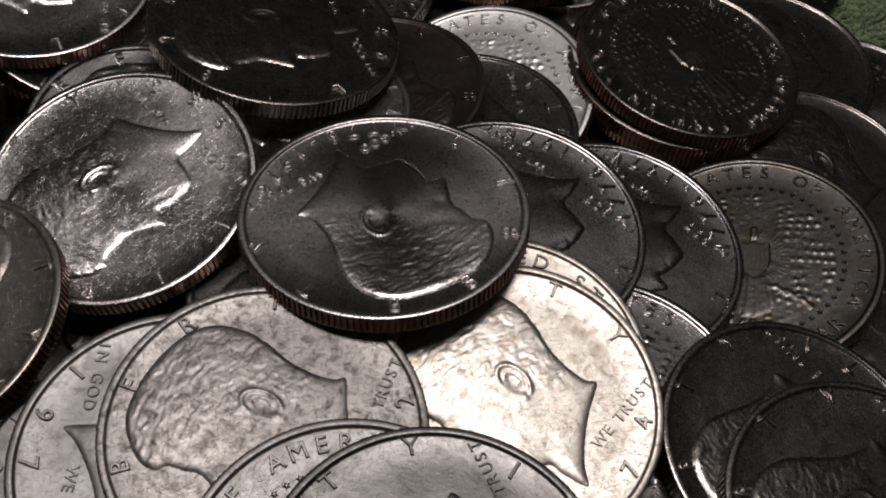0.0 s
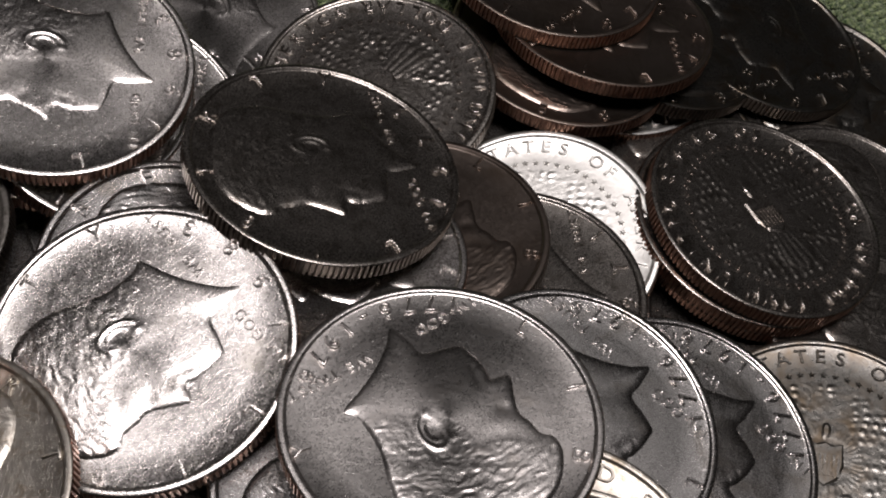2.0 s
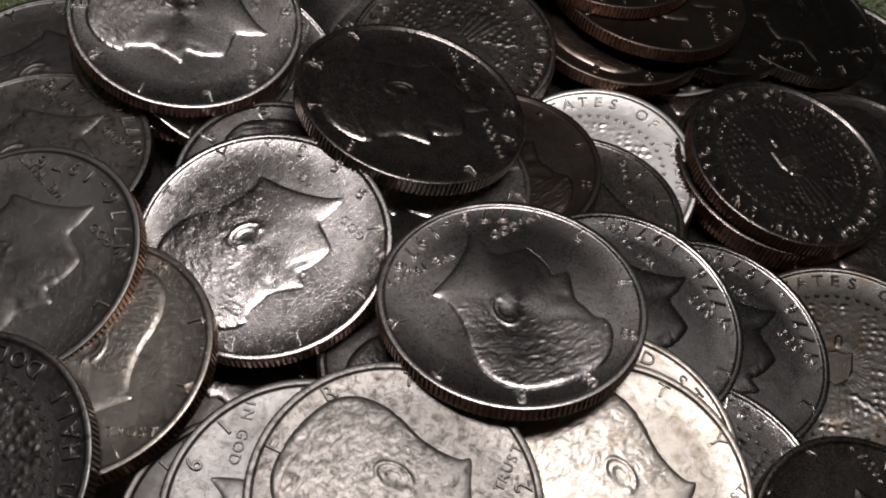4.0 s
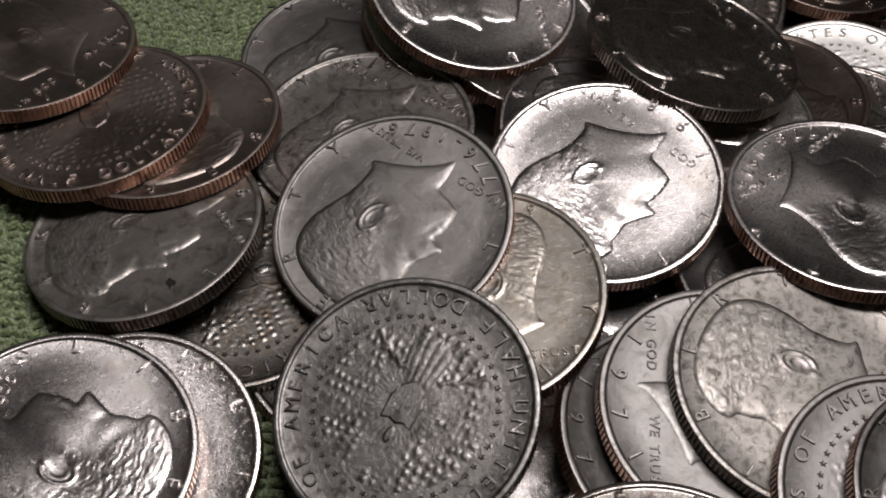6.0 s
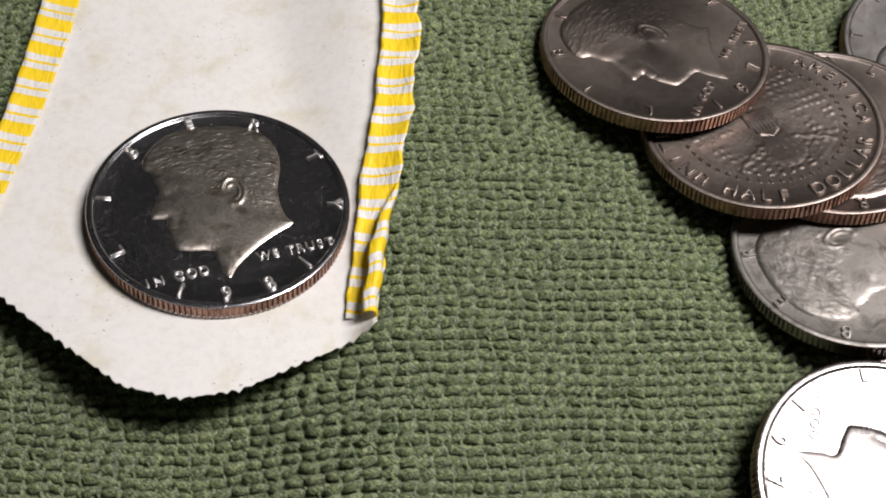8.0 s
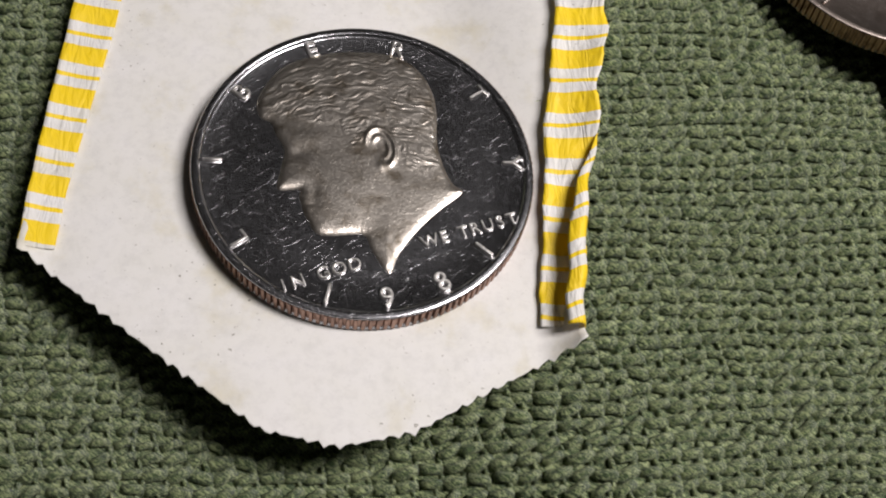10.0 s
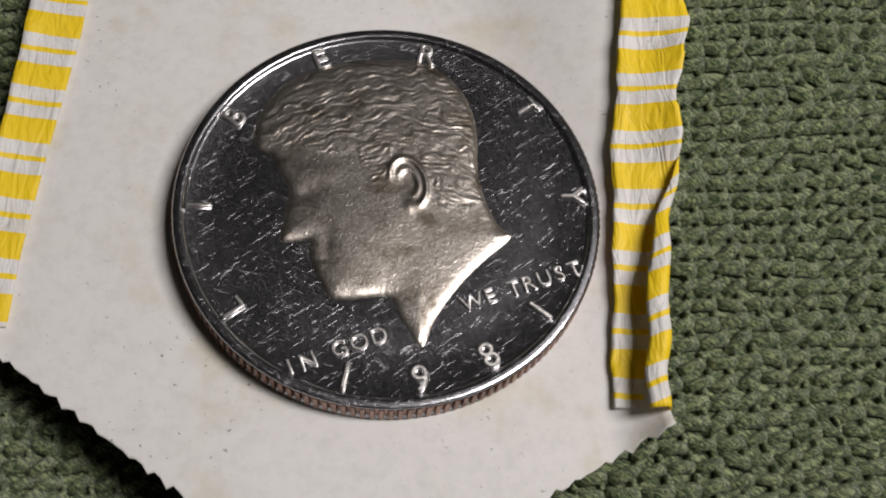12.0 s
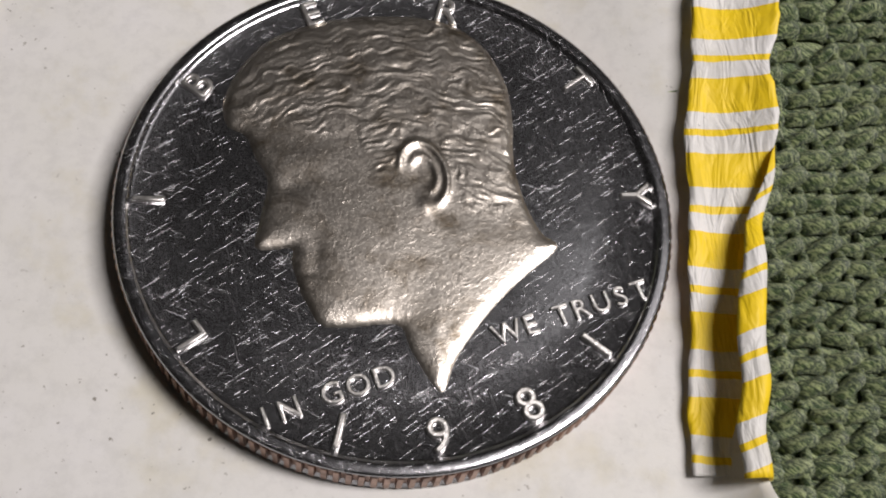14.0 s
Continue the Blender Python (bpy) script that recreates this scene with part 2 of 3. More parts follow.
def build_cloth():
    xs, ys = np.linspace(-420, 330, 151), np.linspace(-220, 480, 141)
    gx, gy = np.meshgrid(xs, ys)
    gz = cloth_height(gx, gy) - 0.68
    verts = np.stack([gx, gy, gz], -1).reshape(-1, 3) * MM
    n = len(xs)
    faces = [(r * n + c, r * n + c + 1, (r + 1) * n + c + 1, (r + 1) * n + c) for r in range(len(ys) - 1) for c in range(n - 1)]
    cloth = tagged(new("cloth", mesh_from("cloth", verts, faces)), "green knitted cotton cloth spread under the coins", "cloth", kind="structure")
    cloth.data.materials.append(YARN)
    # stitches: pairs of crossing arched strands of yarn, in rows
    rng = np.random.default_rng(3)
    pitch_x, pitch_y = 1.95, 1.38
    cols, rows = np.meshgrid(np.arange(-150, 260, pitch_x), np.arange(-100, 190, pitch_y))
    gx = cols + 0.35 * np.sin(rows * 0.9) + rng.normal(0, 0.12, cols.shape)
    gy = rows + 0.6 * np.sin(cols * 0.05 + rows * 0.03) + 0.22 * np.sin(cols * 0.21 + rows * 0.17) + rng.normal(0, 0.07, cols.shape)
    slant = radians(3.0)
    cx = (-120 + gx * math.cos(slant) - gy * math.sin(slant)).ravel()
    cy = (80 + gx * math.sin(slant) + gy * math.cos(slant)).ravel()
    keep = (((cx + 5) / 58) ** 2 + ((cy - 88) / 52) ** 2 > 1) & (cx > -226) & (cy > 8) & (cy < 238) & ((cx < -48) | (cy > 128) | ((cx > 58) & (cy > 60))) & (cx < 112)
    cx, cy = cx[keep], cy[keep]
    count = len(cx)
    puff = (rng.normal(1.0, 0.09, count) + 0.09 * np.sin(cy * 1.1 + 0.8 * np.sin(cx * 0.13)) + 0.06 * np.sin(cx * 0.31 - cy * 0.4))[:, None, None]
    base = cloth_height(cx, cy)[:, None, None] + rng.normal(0, 0.06, count)[:, None, None]
    n_along, n_round = 8, 5
    ends, sides = np.linspace(-1, 1, n_along), np.linspace(0, np.pi, n_round)
    a, b = np.meshgrid(ends, sides, indexing="ij")
    strands = []
    # a fat loop that dips under its neighbour, and a thin leg between the rows
    for tilt, aside, shift, long, thick, lift in ((-12, 0.0, 0.0, 1.08, 0.52, 0.0), (52, 0.95, -0.1, 0.62, 0.30, -0.12)):
        turn = np.radians(tilt + rng.normal(0, 13, count))[:, None, None]
        taper = np.sqrt(np.clip(1.04 - a ** 2, 0, 1)) * 0.55 + 0.45
        lx = a * long * puff + aside
        ly = -np.cos(b) * taper * thick * puff + shift + 0.26 * np.sin(a * 2.4)
        lz = np.sin(b) * taper * thick * 1.9 * puff + 0.62 * np.cos(a * 1.5) - 0.85 + 0.14 * a + lift
        ca, sa = np.cos(turn), np.sin(turn)
        strands.append(np.stack([cx[:, None, None] + lx * ca - ly * sa, cy[:, None, None] + lx * sa + ly * ca, base + lz], -1).reshape(count, n_along * n_round, 3))
    verts = np.concatenate(strands, 0).reshape(-1, 3) * MM
    quad = np.array([(i * n_round + j, i * n_round + j + 1, (i + 1) * n_round + j + 1, (i + 1) * n_round + j) for i in range(n_along - 1) for j in range(n_round - 1)])
    faces = (quad[None] + (np.arange(2 * count) * n_along * n_round)[:, None, None]).reshape(-1, 4)
    data = bpy.data.meshes.new("stitches")
    data.vertices.add(len(verts))
    data.vertices.foreach_set("co", verts.ravel())
    data.loops.add(faces.size)
    data.loops.foreach_set("vertex_index", faces.ravel().astype(np.int32))
    data.polygons.add(len(faces))
    data.polygons.foreach_set("loop_start", np.arange(0, faces.size, 4, dtype=np.int32))
    data.polygons.foreach_set("use_smooth", np.ones(len(faces), dtype=bool))
    data.update(calc_edges=True)
    data.materials.append(YARN)
    stitches = new("stitches", data)
    stitches.parent = cloth
    tagged(stitches, "rows of green yarn loops", kind="stuff")


build_cloth()


# ---- coin meshes (mm, face at z = 0, underside at -2.15) ----
def lathe(name, profile, segments):
    verts, faces = [(0, 0, profile[0][1])], []
    for r, z in profile[1:-1]:
        verts += [(r * math.cos(2 * math.pi * k / segments), r * math.sin(2 * math.pi * k / segments), z) for k in range(segments)]
    verts.append((0, 0, profile[-1][1]))
    rings = len(profile) - 2
    for k in range(segments):
        j = (k + 1) % segments
        faces.append((0, 1 + k, 1 + j))
        for i in range(rings - 1):
            p, q = 1 + i * segments, 1 + (i + 1) * segments
            faces.append((p + k, q + k, q + j, p + j))
        p = 1 + (rings - 1) * segments
        faces.append((p + j, p + k, len(verts) - 1))
    return mesh_from(name, np.array(verts) * MM, faces)


def blank_mesh():
    top = [(0, -0.32), (6, -0.33), (11, -0.32), (14.25, -0.3), (14.42, -0.24), (14.52, -0.08), (14.6, -0.01), (14.78, 0.0), (15.02, -0.01), (15.18, -0.05), (15.26, -0.12), (14.95, -0.26)]
    return lathe("blank", top + [(r, -2.15 - z) for r, z in reversed(top)], 128)


def reeding_mesh():
    verts, faces, reeds = [], [], 150
    for z, grow in ((-0.11, -0.08), (-0.2, 0.0), (-1.98, 0.0), (-2.08, -0.08)):
        for k in range(reeds):
            for part_way, r in ((0.0, 15.32), (0.45, 15.32), (0.56, 15.06), (0.89, 15.06)):
                a = 2 * math.pi * (k + part_way) / reeds
                verts.append(((r + grow) * math.cos(a), (r + grow) * math.sin(a), z))
    n = reeds * 4
    for i in range(3):
        for k in range(n):
            j = (k + 1) % n
            faces.append((i * n + k, (i + 1) * n + k, (i + 1) * n + j, i * n + j))
    return mesh_from("reeded_edge", np.array(verts) * MM, faces, False)


GLYPHS = {}


def glyph(ch):
    """Vertices and faces of a raised letter, one unit high, centred."""
    if ch not in GLYPHS:
        curve = bpy.data.curves.new("glyph", "FONT")
        curve.body, curve.size, curve.resolution_u = ch, 1.0, 3
        curve.extrude, curve.bevel_depth, curve.bevel_resolution, curve.offset = 0.035, 0.034, 2, -0.018
        ob = new("glyph", curve)
        bpy.context.view_layer.update()
        data = bpy.data.meshes.new_from_object(ob.evaluated_get(bpy.context.evaluated_depsgraph_get()))
        v = np.array([p.co[:] for p in data.vertices])
        faces = [tuple(p.vertices) for p in data.polygons]
        low, high = v.min(0), v.max(0)
        tall = 0.73
        v[:, 0] -= (low[0] + high[0]) / 2
        v[:, 1] -= (low[1] + high[1]) / 2 if ch not in ".-" else 0.36
        GLYPHS[ch] = (v / tall, faces)
        bpy.data.objects.remove(ob)
        bpy.data.curves.remove(curve)
        bpy.data.meshes.remove(data)
    return GLYPHS[ch]


FIELD = -0.31


LETTERS = {}


def letter_mesh(ch, size):
    if (ch, size) not in LETTERS:
        v, f = glyph(ch)
        LETTERS[ch, size] = mesh_from("letter", v * np.array([size, size, size * 1.6]) * MM, f)
    return LETTERS[ch, size]


def lettering(placed, mat, root):
    """placed: character, x, y, turn in degrees, height, all in mm; each letter is a part of its coin."""
    for ch, x, y, turn, size in placed:
        ob = add_part("digit" if ch.isdigit() else "letter", letter_mesh(ch, size), mat, root)
        ob.matrix_basis = pose(x * MM, y * MM, (FIELD + 0.02) * MM, 0, 0, turn)


def arc(text, first, last, radius, size, inward=False):
    """Characters along an arc from the first to the last angle."""
    out = []
    for i, ch in enumerate(text):
        a = first + (last - first) * i / max(1, len(text) - 1)
        if ch != " ":
            out.append((ch, radius * math.cos(radians(a)), radius * math.sin(radians(a)), a + 90 if inward else a - 90, size))
    return out


def line(text, x0, y0, x1, y1, size):
    turn = math.degrees(math.atan2(y1 - y0, x1 - x0))
    return [(ch, x0 + (x1 - x0) * i / (len(text) - 1), y0 + (y1 - y0) * i / (len(text) - 1), turn, size) for i, ch in enumerate(text) if ch != " "]


def outline(points, steps=6):
    """A closed smooth curve through control points."""
    p = np.array(points, float)
    out = []
    for i in range(len(p)):
        a, b, c, d = p[i - 1], p[i], p[(i + 1) % len(p)], p[(i + 2) % len(p)]
        for k in range(steps):
            t = k / steps
            out.append(0.5 * (2 * b + (c - a) * t + (2 * a - 5 * b + 4 * c - d) * t * t + (3 * b - a - 3 * c + d) * t ** 3))
    return np.array(out)


def inside_distance(x, y, curve):
    """Distance to a closed curve, positive inside it."""
    a, b = curve, np.roll(curve, -1, 0)
    best, inside = np.full(x.shape, 1e9), np.zeros(x.shape, bool)
    for (ax, ay), (bx, by) in zip(a, b):
        dx, dy = bx - ax, by - ay
        t = np.clip(((x - ax) * dx + (y - ay) * dy) / (dx * dx + dy * dy + 1e-12), 0, 1)
        best = np.minimum(best, np.hypot(x - ax - t * dx, y - ay - t * dy))
        if dy:
            inside ^= ((ay > y) != (by > y)) & (x < dx * (y - ay) / dy + ax)
    return np.where(inside, best, -best)


BUST = [(2.0, -10.9), (0.5, -8.6), (-0.2, -7.1), (-2.6, -7.2), (-4.1, -7.1), (-4.9, -5.9), (-5.4, -4.7), (-5.7, -3.5), (-5.8, -2.7), (-7.6, -2.7),
        (-7.4, -0.8), (-7.1, 1.4), (-7.8, 2.8), (-8.4, 4.2), (-9.4, 4.8), (-9.7, 6.3), (-9.0, 8.4), (-7.3, 10.6), (-4.3, 12.0), (-0.7, 12.6),
        (2.8, 12.3), (5.1, 10.8), (6.4, 8.2), (6.7, 5.6), (6.6, 2.9), (7.0, 0.7), (7.9, -1.5), (8.8, -2.5), (6.6, -4.5), (4.7, -6.5), (3.0, -8.9)]


def bust_mesh(step, locks):
    """A plain raised profile bust: a domed silhouette with a cut neck, an ear and combed hair."""
    curve = outline(BUST)
    xs, ys = np.arange(-11, 9.4, step), np.arange(-11.6, 13.4, step)
    x, y = np.meshgrid(xs, ys)
    d = inside_distance(x, y, curve)
    h = 0.20 * (1 - np.exp(-np.clip(d, 0, None) / 0.28)) + 0.17 * (1 - np.exp(-np.clip(d, 0, None) / 2.2))
    # the neck lies lower than the cheek, with a soft jaw line
    jaw = (x - 0.9) * 0.93 + (y + 3.0) * -0.36
    h -= 0.07 * ease(-1.3, 1.5, jaw) * ease(2.2, -1.0, y)
    # the cut of the neck slopes down wide and flat
    cut = ((x - 2.0) * -0.62 + (y + 10.2) * 0.78)
    cut = cut - 0.5 * ((x - 5.1) / 3.5) ** 2 + 0.55
    h = np.where((y < -1.8) & (x > 1.0), np.minimum(h, 0.05 + 0.2 * np.clip(cut, 0, 3)), h)
    # ear: an open curl with a hollow, an inner ridge and a lobe
    ex, ey = (x - 1.45) * 0.97 + (y - 1.8) * 0.2, (y - 1.8) - (x - 1.45) * 0.15
    ring, round_ear = np.hypot(ex / 1.4, ey / 2.25), np.arctan2(ey / 2.25, ex / 1.4)
    curl = np.clip(1.35 - np.abs(round_ear - 0.75) / 1.75, 0, 1)
    h += ease(0, 0.35, curl) * 0.13 * np.exp(-((ring - 0.9) / 0.12) ** 2) - 0.10 * np.exp(-(ring / 0.62) ** 4)
    h += 0.09 * np.exp(-((ring - 0.5) / 0.13) ** 2) * ease(-0.9, 0.2, ex + 0.35 * ey) + 0.10 * np.exp(-(np.hypot(ex + 0.35, (ey + 2.0) * 0.8) / 0.38) ** 2)
    # hair: fine strands that run round the crown, in clumps
    hairline = np.interp(x, (-10, -6.5, -4, -2.2, -1.2, -0.3, 0.4, 2.2, 3.0, 3.8, 7), (4.9, 4.7, 3.9, 4.3, 1.8, 1.4, 4.2, 4.6, 1.6, -0.4, -1.2))
    hair = ease(-0.5, 0.9, y - hairline + 0.4 * value_noise(x * 1.6, y * 1.6, 11)) * ease(0.0, 0.5, d)
    sweep, reach = np.arctan2(y + 5.0, x + 0.5), np.hypot(x + 0.5, y + 5.0)
    warp = 0.5 * value_noise(x * 0.7, y * 0.7, 12) + 0.3 * value_noise(x * 1.5, y * 1.5, 13)
    run, across = sweep * 9.0, reach + warp + 1.2 * sweep
    h += hair * locks * (0.022 * value_noise(across * 4.2 + 40, run * 1.1 + 40, 14) + 0.014 * value_noise(across * 1.9 + 40, run * 0.8 + 40, 15) + 0.02 * value_noise(across * 7.5 + 40, run * 2.1 + 40, 16) + 0.03)
    # brow, cheek and chin, as soft swells
    h += 0.07 * np.exp(-(((x + 5.4) / 1.7) ** 2 + ((y - 2.5) / 0.8) ** 2)) - 0.09 * np.exp(-(((x + 5.9) / 0.9) ** 2 + ((y - 0.9) / 0.6) ** 2))
    h += 0.06 * np.exp(-(((x + 2.8) / 2.2) ** 2 + ((y + 1.8) / 2.2) ** 2)) - 0.05 * np.exp(-(((x + 4.4) / 0.45) ** 2 + ((y + 3.4) / 1.4) ** 2))
    h += 0.05 * np.exp(-(((x + 5.9) / 0.7) ** 2 + ((y + 1.9) / 0.6) ** 2)) - 0.05 * np.exp(-(((x + 5.3) / 0.8) ** 2 + ((y + 4.3) / 0.22) ** 2))
    z = FIELD + np.where(d > -0.02, h, -0.06)
    return relief_sheet("bust_relief", x, y, z, d > -step * 1.5)


def raised_plate(verts, faces, points, z0, z1, slope=0.12):
    """A bevelled flat-topped shape from a ring of points, added to verts and faces."""
    n, base = len(points), len(verts)
    mx, my = sum(p[0] for p in points) / n, sum(p[1] for p in points) / n
    for px, py in points:
        verts.append((px, py, z0))
    for px, py in points:
        r = math.hypot(px - mx, py - my)
        k = max(0.2, 1 - slope / max(r, 0.05))
        verts.append((mx + (px - mx) * k, my + (py - my) * k, z1))
    for k in range(n):
        j = (k + 1) % n
        faces.append((base + k, base + j, base + n + j, base + n + k))
    faces.append(tuple(base + n + k for k in range(n)))


def plate(name, rings):
    verts, faces = [], []
    for points, z0, z1, slope in rings:
        raised_plate(verts, faces, points, z0, z1, slope)
    return mesh_from(name, np.array(verts) * MM, faces, False)


LOW = FIELD - 0.03


def value_noise(x, y, seed):
    """Smooth random heights between -1 and 1 on a unit lattice."""
    table = np.random.default_rng(seed).uniform(-1, 1, (64, 64))
    ix, iy = np.floor(x).astype(int), np.floor(y).astype(int)
    fx, fy = x - ix, y - iy
    fx, fy = fx * fx * (3 - 2 * fx), fy * fy * (3 - 2 * fy)
    a, b = table[ix % 64, iy % 64], table[(ix + 1) % 64, iy % 64]
    c, d = table[ix % 64, (iy + 1) % 64], table[(ix + 1) % 64, (iy + 1) % 64]
    return (a + (b - a) * fx) * (1 - fy) + (c + (d - c) * fx) * fy


def relief_sheet(name, x, y, z, keep):
    """A raised sheet from a grid of heights, kept where the mask says so."""
    index = -np.ones(x.shape, int)
    index[keep] = np.arange(keep.sum())
    verts = np.stack([x[keep], y[keep], z[keep]], -1) * MM
    a, b, c, e = index[:-1, :-1], index[:-1, 1:], index[1:, 1:], index[1:, :-1]
    ok = (a >= 0) & (b >= 0) & (c >= 0) & (e >= 0)
    return mesh_from(name, verts, np.stack([a[ok], b[ok], c[ok], e[ok]], -1).tolist())


TAIL = [(-1.5, -2.8), (1.5, -2.8), (2.6, -6.2), (1.6, -7.9), (0.0, -8.3), (-1.6, -7.9), (-2.6, -6.2)]


def rings_mesh():
    """Rings of beads round the shield, a ribbed tail below it and two leafy bars."""
    step = 0.15
    g = np.arange(-9.9, 9.9 + step, step)
    x, y = np.meshgrid(g, g)
    ax = np.abs(x)
    rad = np.hypot(x, y)
    ang = np.arctan2(y, x) + 0.03 * value_noise(x * 0.8 + 9, y * 0.8 + 9, 23)
    # broken rings of beads round the shield, and thin rays inside them
    wear = np.clip(0.5 + 0.9 * value_noise(x * 0.55 + 20, y * 0.55 + 20, 21), 0.05, 1.1)
    h = 0.03 * np.abs(np.sin(ang * 22)) * ease(2.6, 3.2, rad) * ease(4.6, 3.9, rad)
    for r0, count in ((4.7, 20), (5.6, 24), (6.5, 29), (7.4, 33), (8.3, 37), (9.2, 41)):
        bead = np.cos(np.clip((rad - r0 + 0.3 * value_noise(x * 0.6 + 5, y * 0.6 + 5, 22)) / 0.42, -1, 1) * math.pi / 2) * np.clip(np.cos(ang * count) + 0.25, 0, 1)
        h = np.maximum(h, 0.09 * bead * wear)
    tail = inside_distance(x, y, outline(TAIL, 4))
    h = np.maximum(h, np.where(tail > 0, 0.07 * (1 - np.exp(-np.clip(tail, 0, None) / 0.4)) + 0.045 * np.abs(np.sin(x * 4.2 / (1.0 + 0.12 * (-3 - y)))), 0.0))
    # leafy bars that spread from the foot of the shield
    along = np.clip((ax - 1.5) / 5.5, 0, 1)
    bar = np.hypot(np.clip(np.abs(ax - 4.2) - 2.7, 0, None), y + 3.9 + 2.8 * along ** 1.5 + 0.18 * np.sin(ax * 4.0))
    h = np.maximum(h, 0.09 * ease(0.5, 0.1, bar))
    h = h + 0.012 * value_noise(x * 2.5, y * 2.5, 5)
    return relief_sheet("bead_relief", x, y, FIELD + 0.006 + h, rad < 9.8)


RINGS = rings_mesh()
SHIELD = plate("shield", [([(-2.0, 2.3), (-1.0, 2.0), (0, 2.35), (1.0, 2.0), (2.0, 2.3), (2.15, -0.6), (1.4, -2.3), (0, -3.3), (-1.4, -2.3), (-2.15, -0.6)], LOW, FIELD + 0.16, 0.35)])
STRIPE = plate("stripe", [([(-0.14, -1.9), (0.14, -1.9), (0.14, 0.8), (-0.14, 0.8)], FIELD + 0.12, FIELD + 0.22, 0.06)])
CREST = plate("crest", [([(0.7 * math.cos(2 * math.pi * k / 12), 3.6 + 1.2 * math.sin(2 * math.pi * k / 12)) for k in range(12)], LOW, FIELD + 0.14, 0.5)])
STAR = plate("star", [([((0.5 if q % 2 == 0 else 0.24) * math.cos(math.pi * q / 5), (0.5 if q % 2 == 0 else 0.24) * math.sin(math.pi * q / 5)) for q in range(10)], LOW, FIELD + 0.2, 0.24)])


def reverse_device(mat, root):
    shield = add_part("shield", SHIELD, mat, root)
    for k in range(7):
        add_part("stripe", STRIPE, mat, shield).location = ((-1.5 + k * 0.5) * MM, 0, 0)
    add_part("crest", CREST, mat, root)
    add_part("bead_relief", RINGS, mat, root)
    for k in range(50):
        a = 7.2 * k
        add_part("star", STAR, mat, root).matrix_basis = pose(10.6 * math.cos(radians(a)) * MM, 10.6 * math.sin(radians(a)) * MM, 0, 0, 0, a)


BLANK, REEDING = blank_mesh(), reeding_mesh()
BUST_FINE, BUST_PLAIN = bust_mesh(0.08, 1.0), bust_mesh(0.15, 1.3)
LIBERTY = [(ch, 13.4 * math.cos(radians(a)), 13.4 * math.sin(radians(a)), a - 90, 1.75)
           for ch, a in zip("LIBERTY", (-144.6, 179.7, 146.3, 111.0, 75.8, 37.9, 3.2))]
MOTTO = line("IN", -6.9, -12.1, -5.7, -11.65, 1.15) + line("GOD", -3.6, -10.85, -0.9, -9.95, 1.2) + line("WE", 5.6, -7.5, 6.9, -7.05, 1.15) + line("TRUST", 8.6, -6.5, 13.0, -5.05, 1.15)
LEGEND = arc("UNITED STATES OF AMERICA", 205, -25, 13.0, 1.75) + arc("HALF DOLLAR", -138, -42, 13.0, 1.9, True)


def date_of(text):
    return arc(text, -112, -32, 13.05, 1.9, True) if "-" in text else arc(text, -104.0, -38.6, 13.2, 1.9, True)


def coin(place, lean, turn, metal, label, date="1971", reverse=False, edge="copper", relief=None, fine=False, buried=False):
    """One half dollar; place: the middle of its upper face in mm, lean: x and y of the way that it faces."""
    n = Vector((lean[0], lean[1], math.sqrt(1 - lean[0] ** 2 - lean[1] ** 2)))
    ex = (Vector((1, 0, 0)) - n * n.x).normalized()
    m = Matrix((ex, n.cross(ex), n)).transposed().to_4x4()
    root = new("half_dollar_coin")
    root.empty_display_size = 0.005
    root.matrix_world = Matrix.Translation(Vector(place) * MM) @ m @ pose(0, 0, 0, 0, 0, turn)
    tagged(root, label, "coin", "half dollar coins")
    add_part("blank", BLANK, METALS[metal], root)
    add_part("reeded_edge", REEDING, METALS[edge], root, "brown coppery reeded edge" if edge == "copper" else "grey reeded edge")
    raised = METALS[relief or metal]
    if reverse:
        reverse_device(raised, root)
        lettering(LEGEND, raised, root)
    else:
        add_part("bust_relief", BUST_FINE if fine else BUST_PLAIN, raised, root)
        if not buried:
            lettering(LIBERTY + MOTTO + date_of(date), METALS["glint_frost"] if fine else raised, root)
    return root


# ---- the pile ----
coin((5.9, 82.4, 20.6), (-0.106, 0.119), 203, "lustre", "lustrous half dollar dated 1776-1976 lying on top of the pile", "1776-1976")
coin((-23.5, 86.5, 14.5), (-0.155, -0.14), 122, "bright", "bright nickel half dollar dated 1983 with a reeded edge", "1983")
coin((-50.3, 77.6, 12.4), (-0.288, -0.169), 126, "satin", "grey half dollar dated 1776-1976 leaning on a darker coin", "1776-1976")
coin((-46.9, 51.8, 12.3), (-0.300, -0.227), 156, "grainy", "dark grained half dollar lying shield side up", reverse=True, edge="silver_edge")
coin((-39.3, 67.2, 13.3), (-0.272, -0.045), -13, "toned", "half dollar half hidden under two other coins")
coin((-83.9, 44.5, 6.8), (-0.087, -0.023), 238, "lustre", "shining half dollar at the rim of the pile on another coin")
coin((-77.1, 46.2, 4.3), (-0.122, -0.130), 175, "bright", "shining half dollar mostly covered by another coin")
spotted_coin = coin((-81.0, 76.6, 6.0), (-0.275, 0.098), 104, "weathered", "worn grey half dollar with a dark spot near its rim", edge="silver_edge")
coin((-103.4, 106.5, 4.7), (-0.130, 0.160), 42, "brown", "brown-toned half dollar lying on the cloth and another coin")
coin((-90.9, 94.2, 6.1), (-0.248, 0.135), 20, "brown", "brown-toned half dollar lying shield side up", reverse=True)
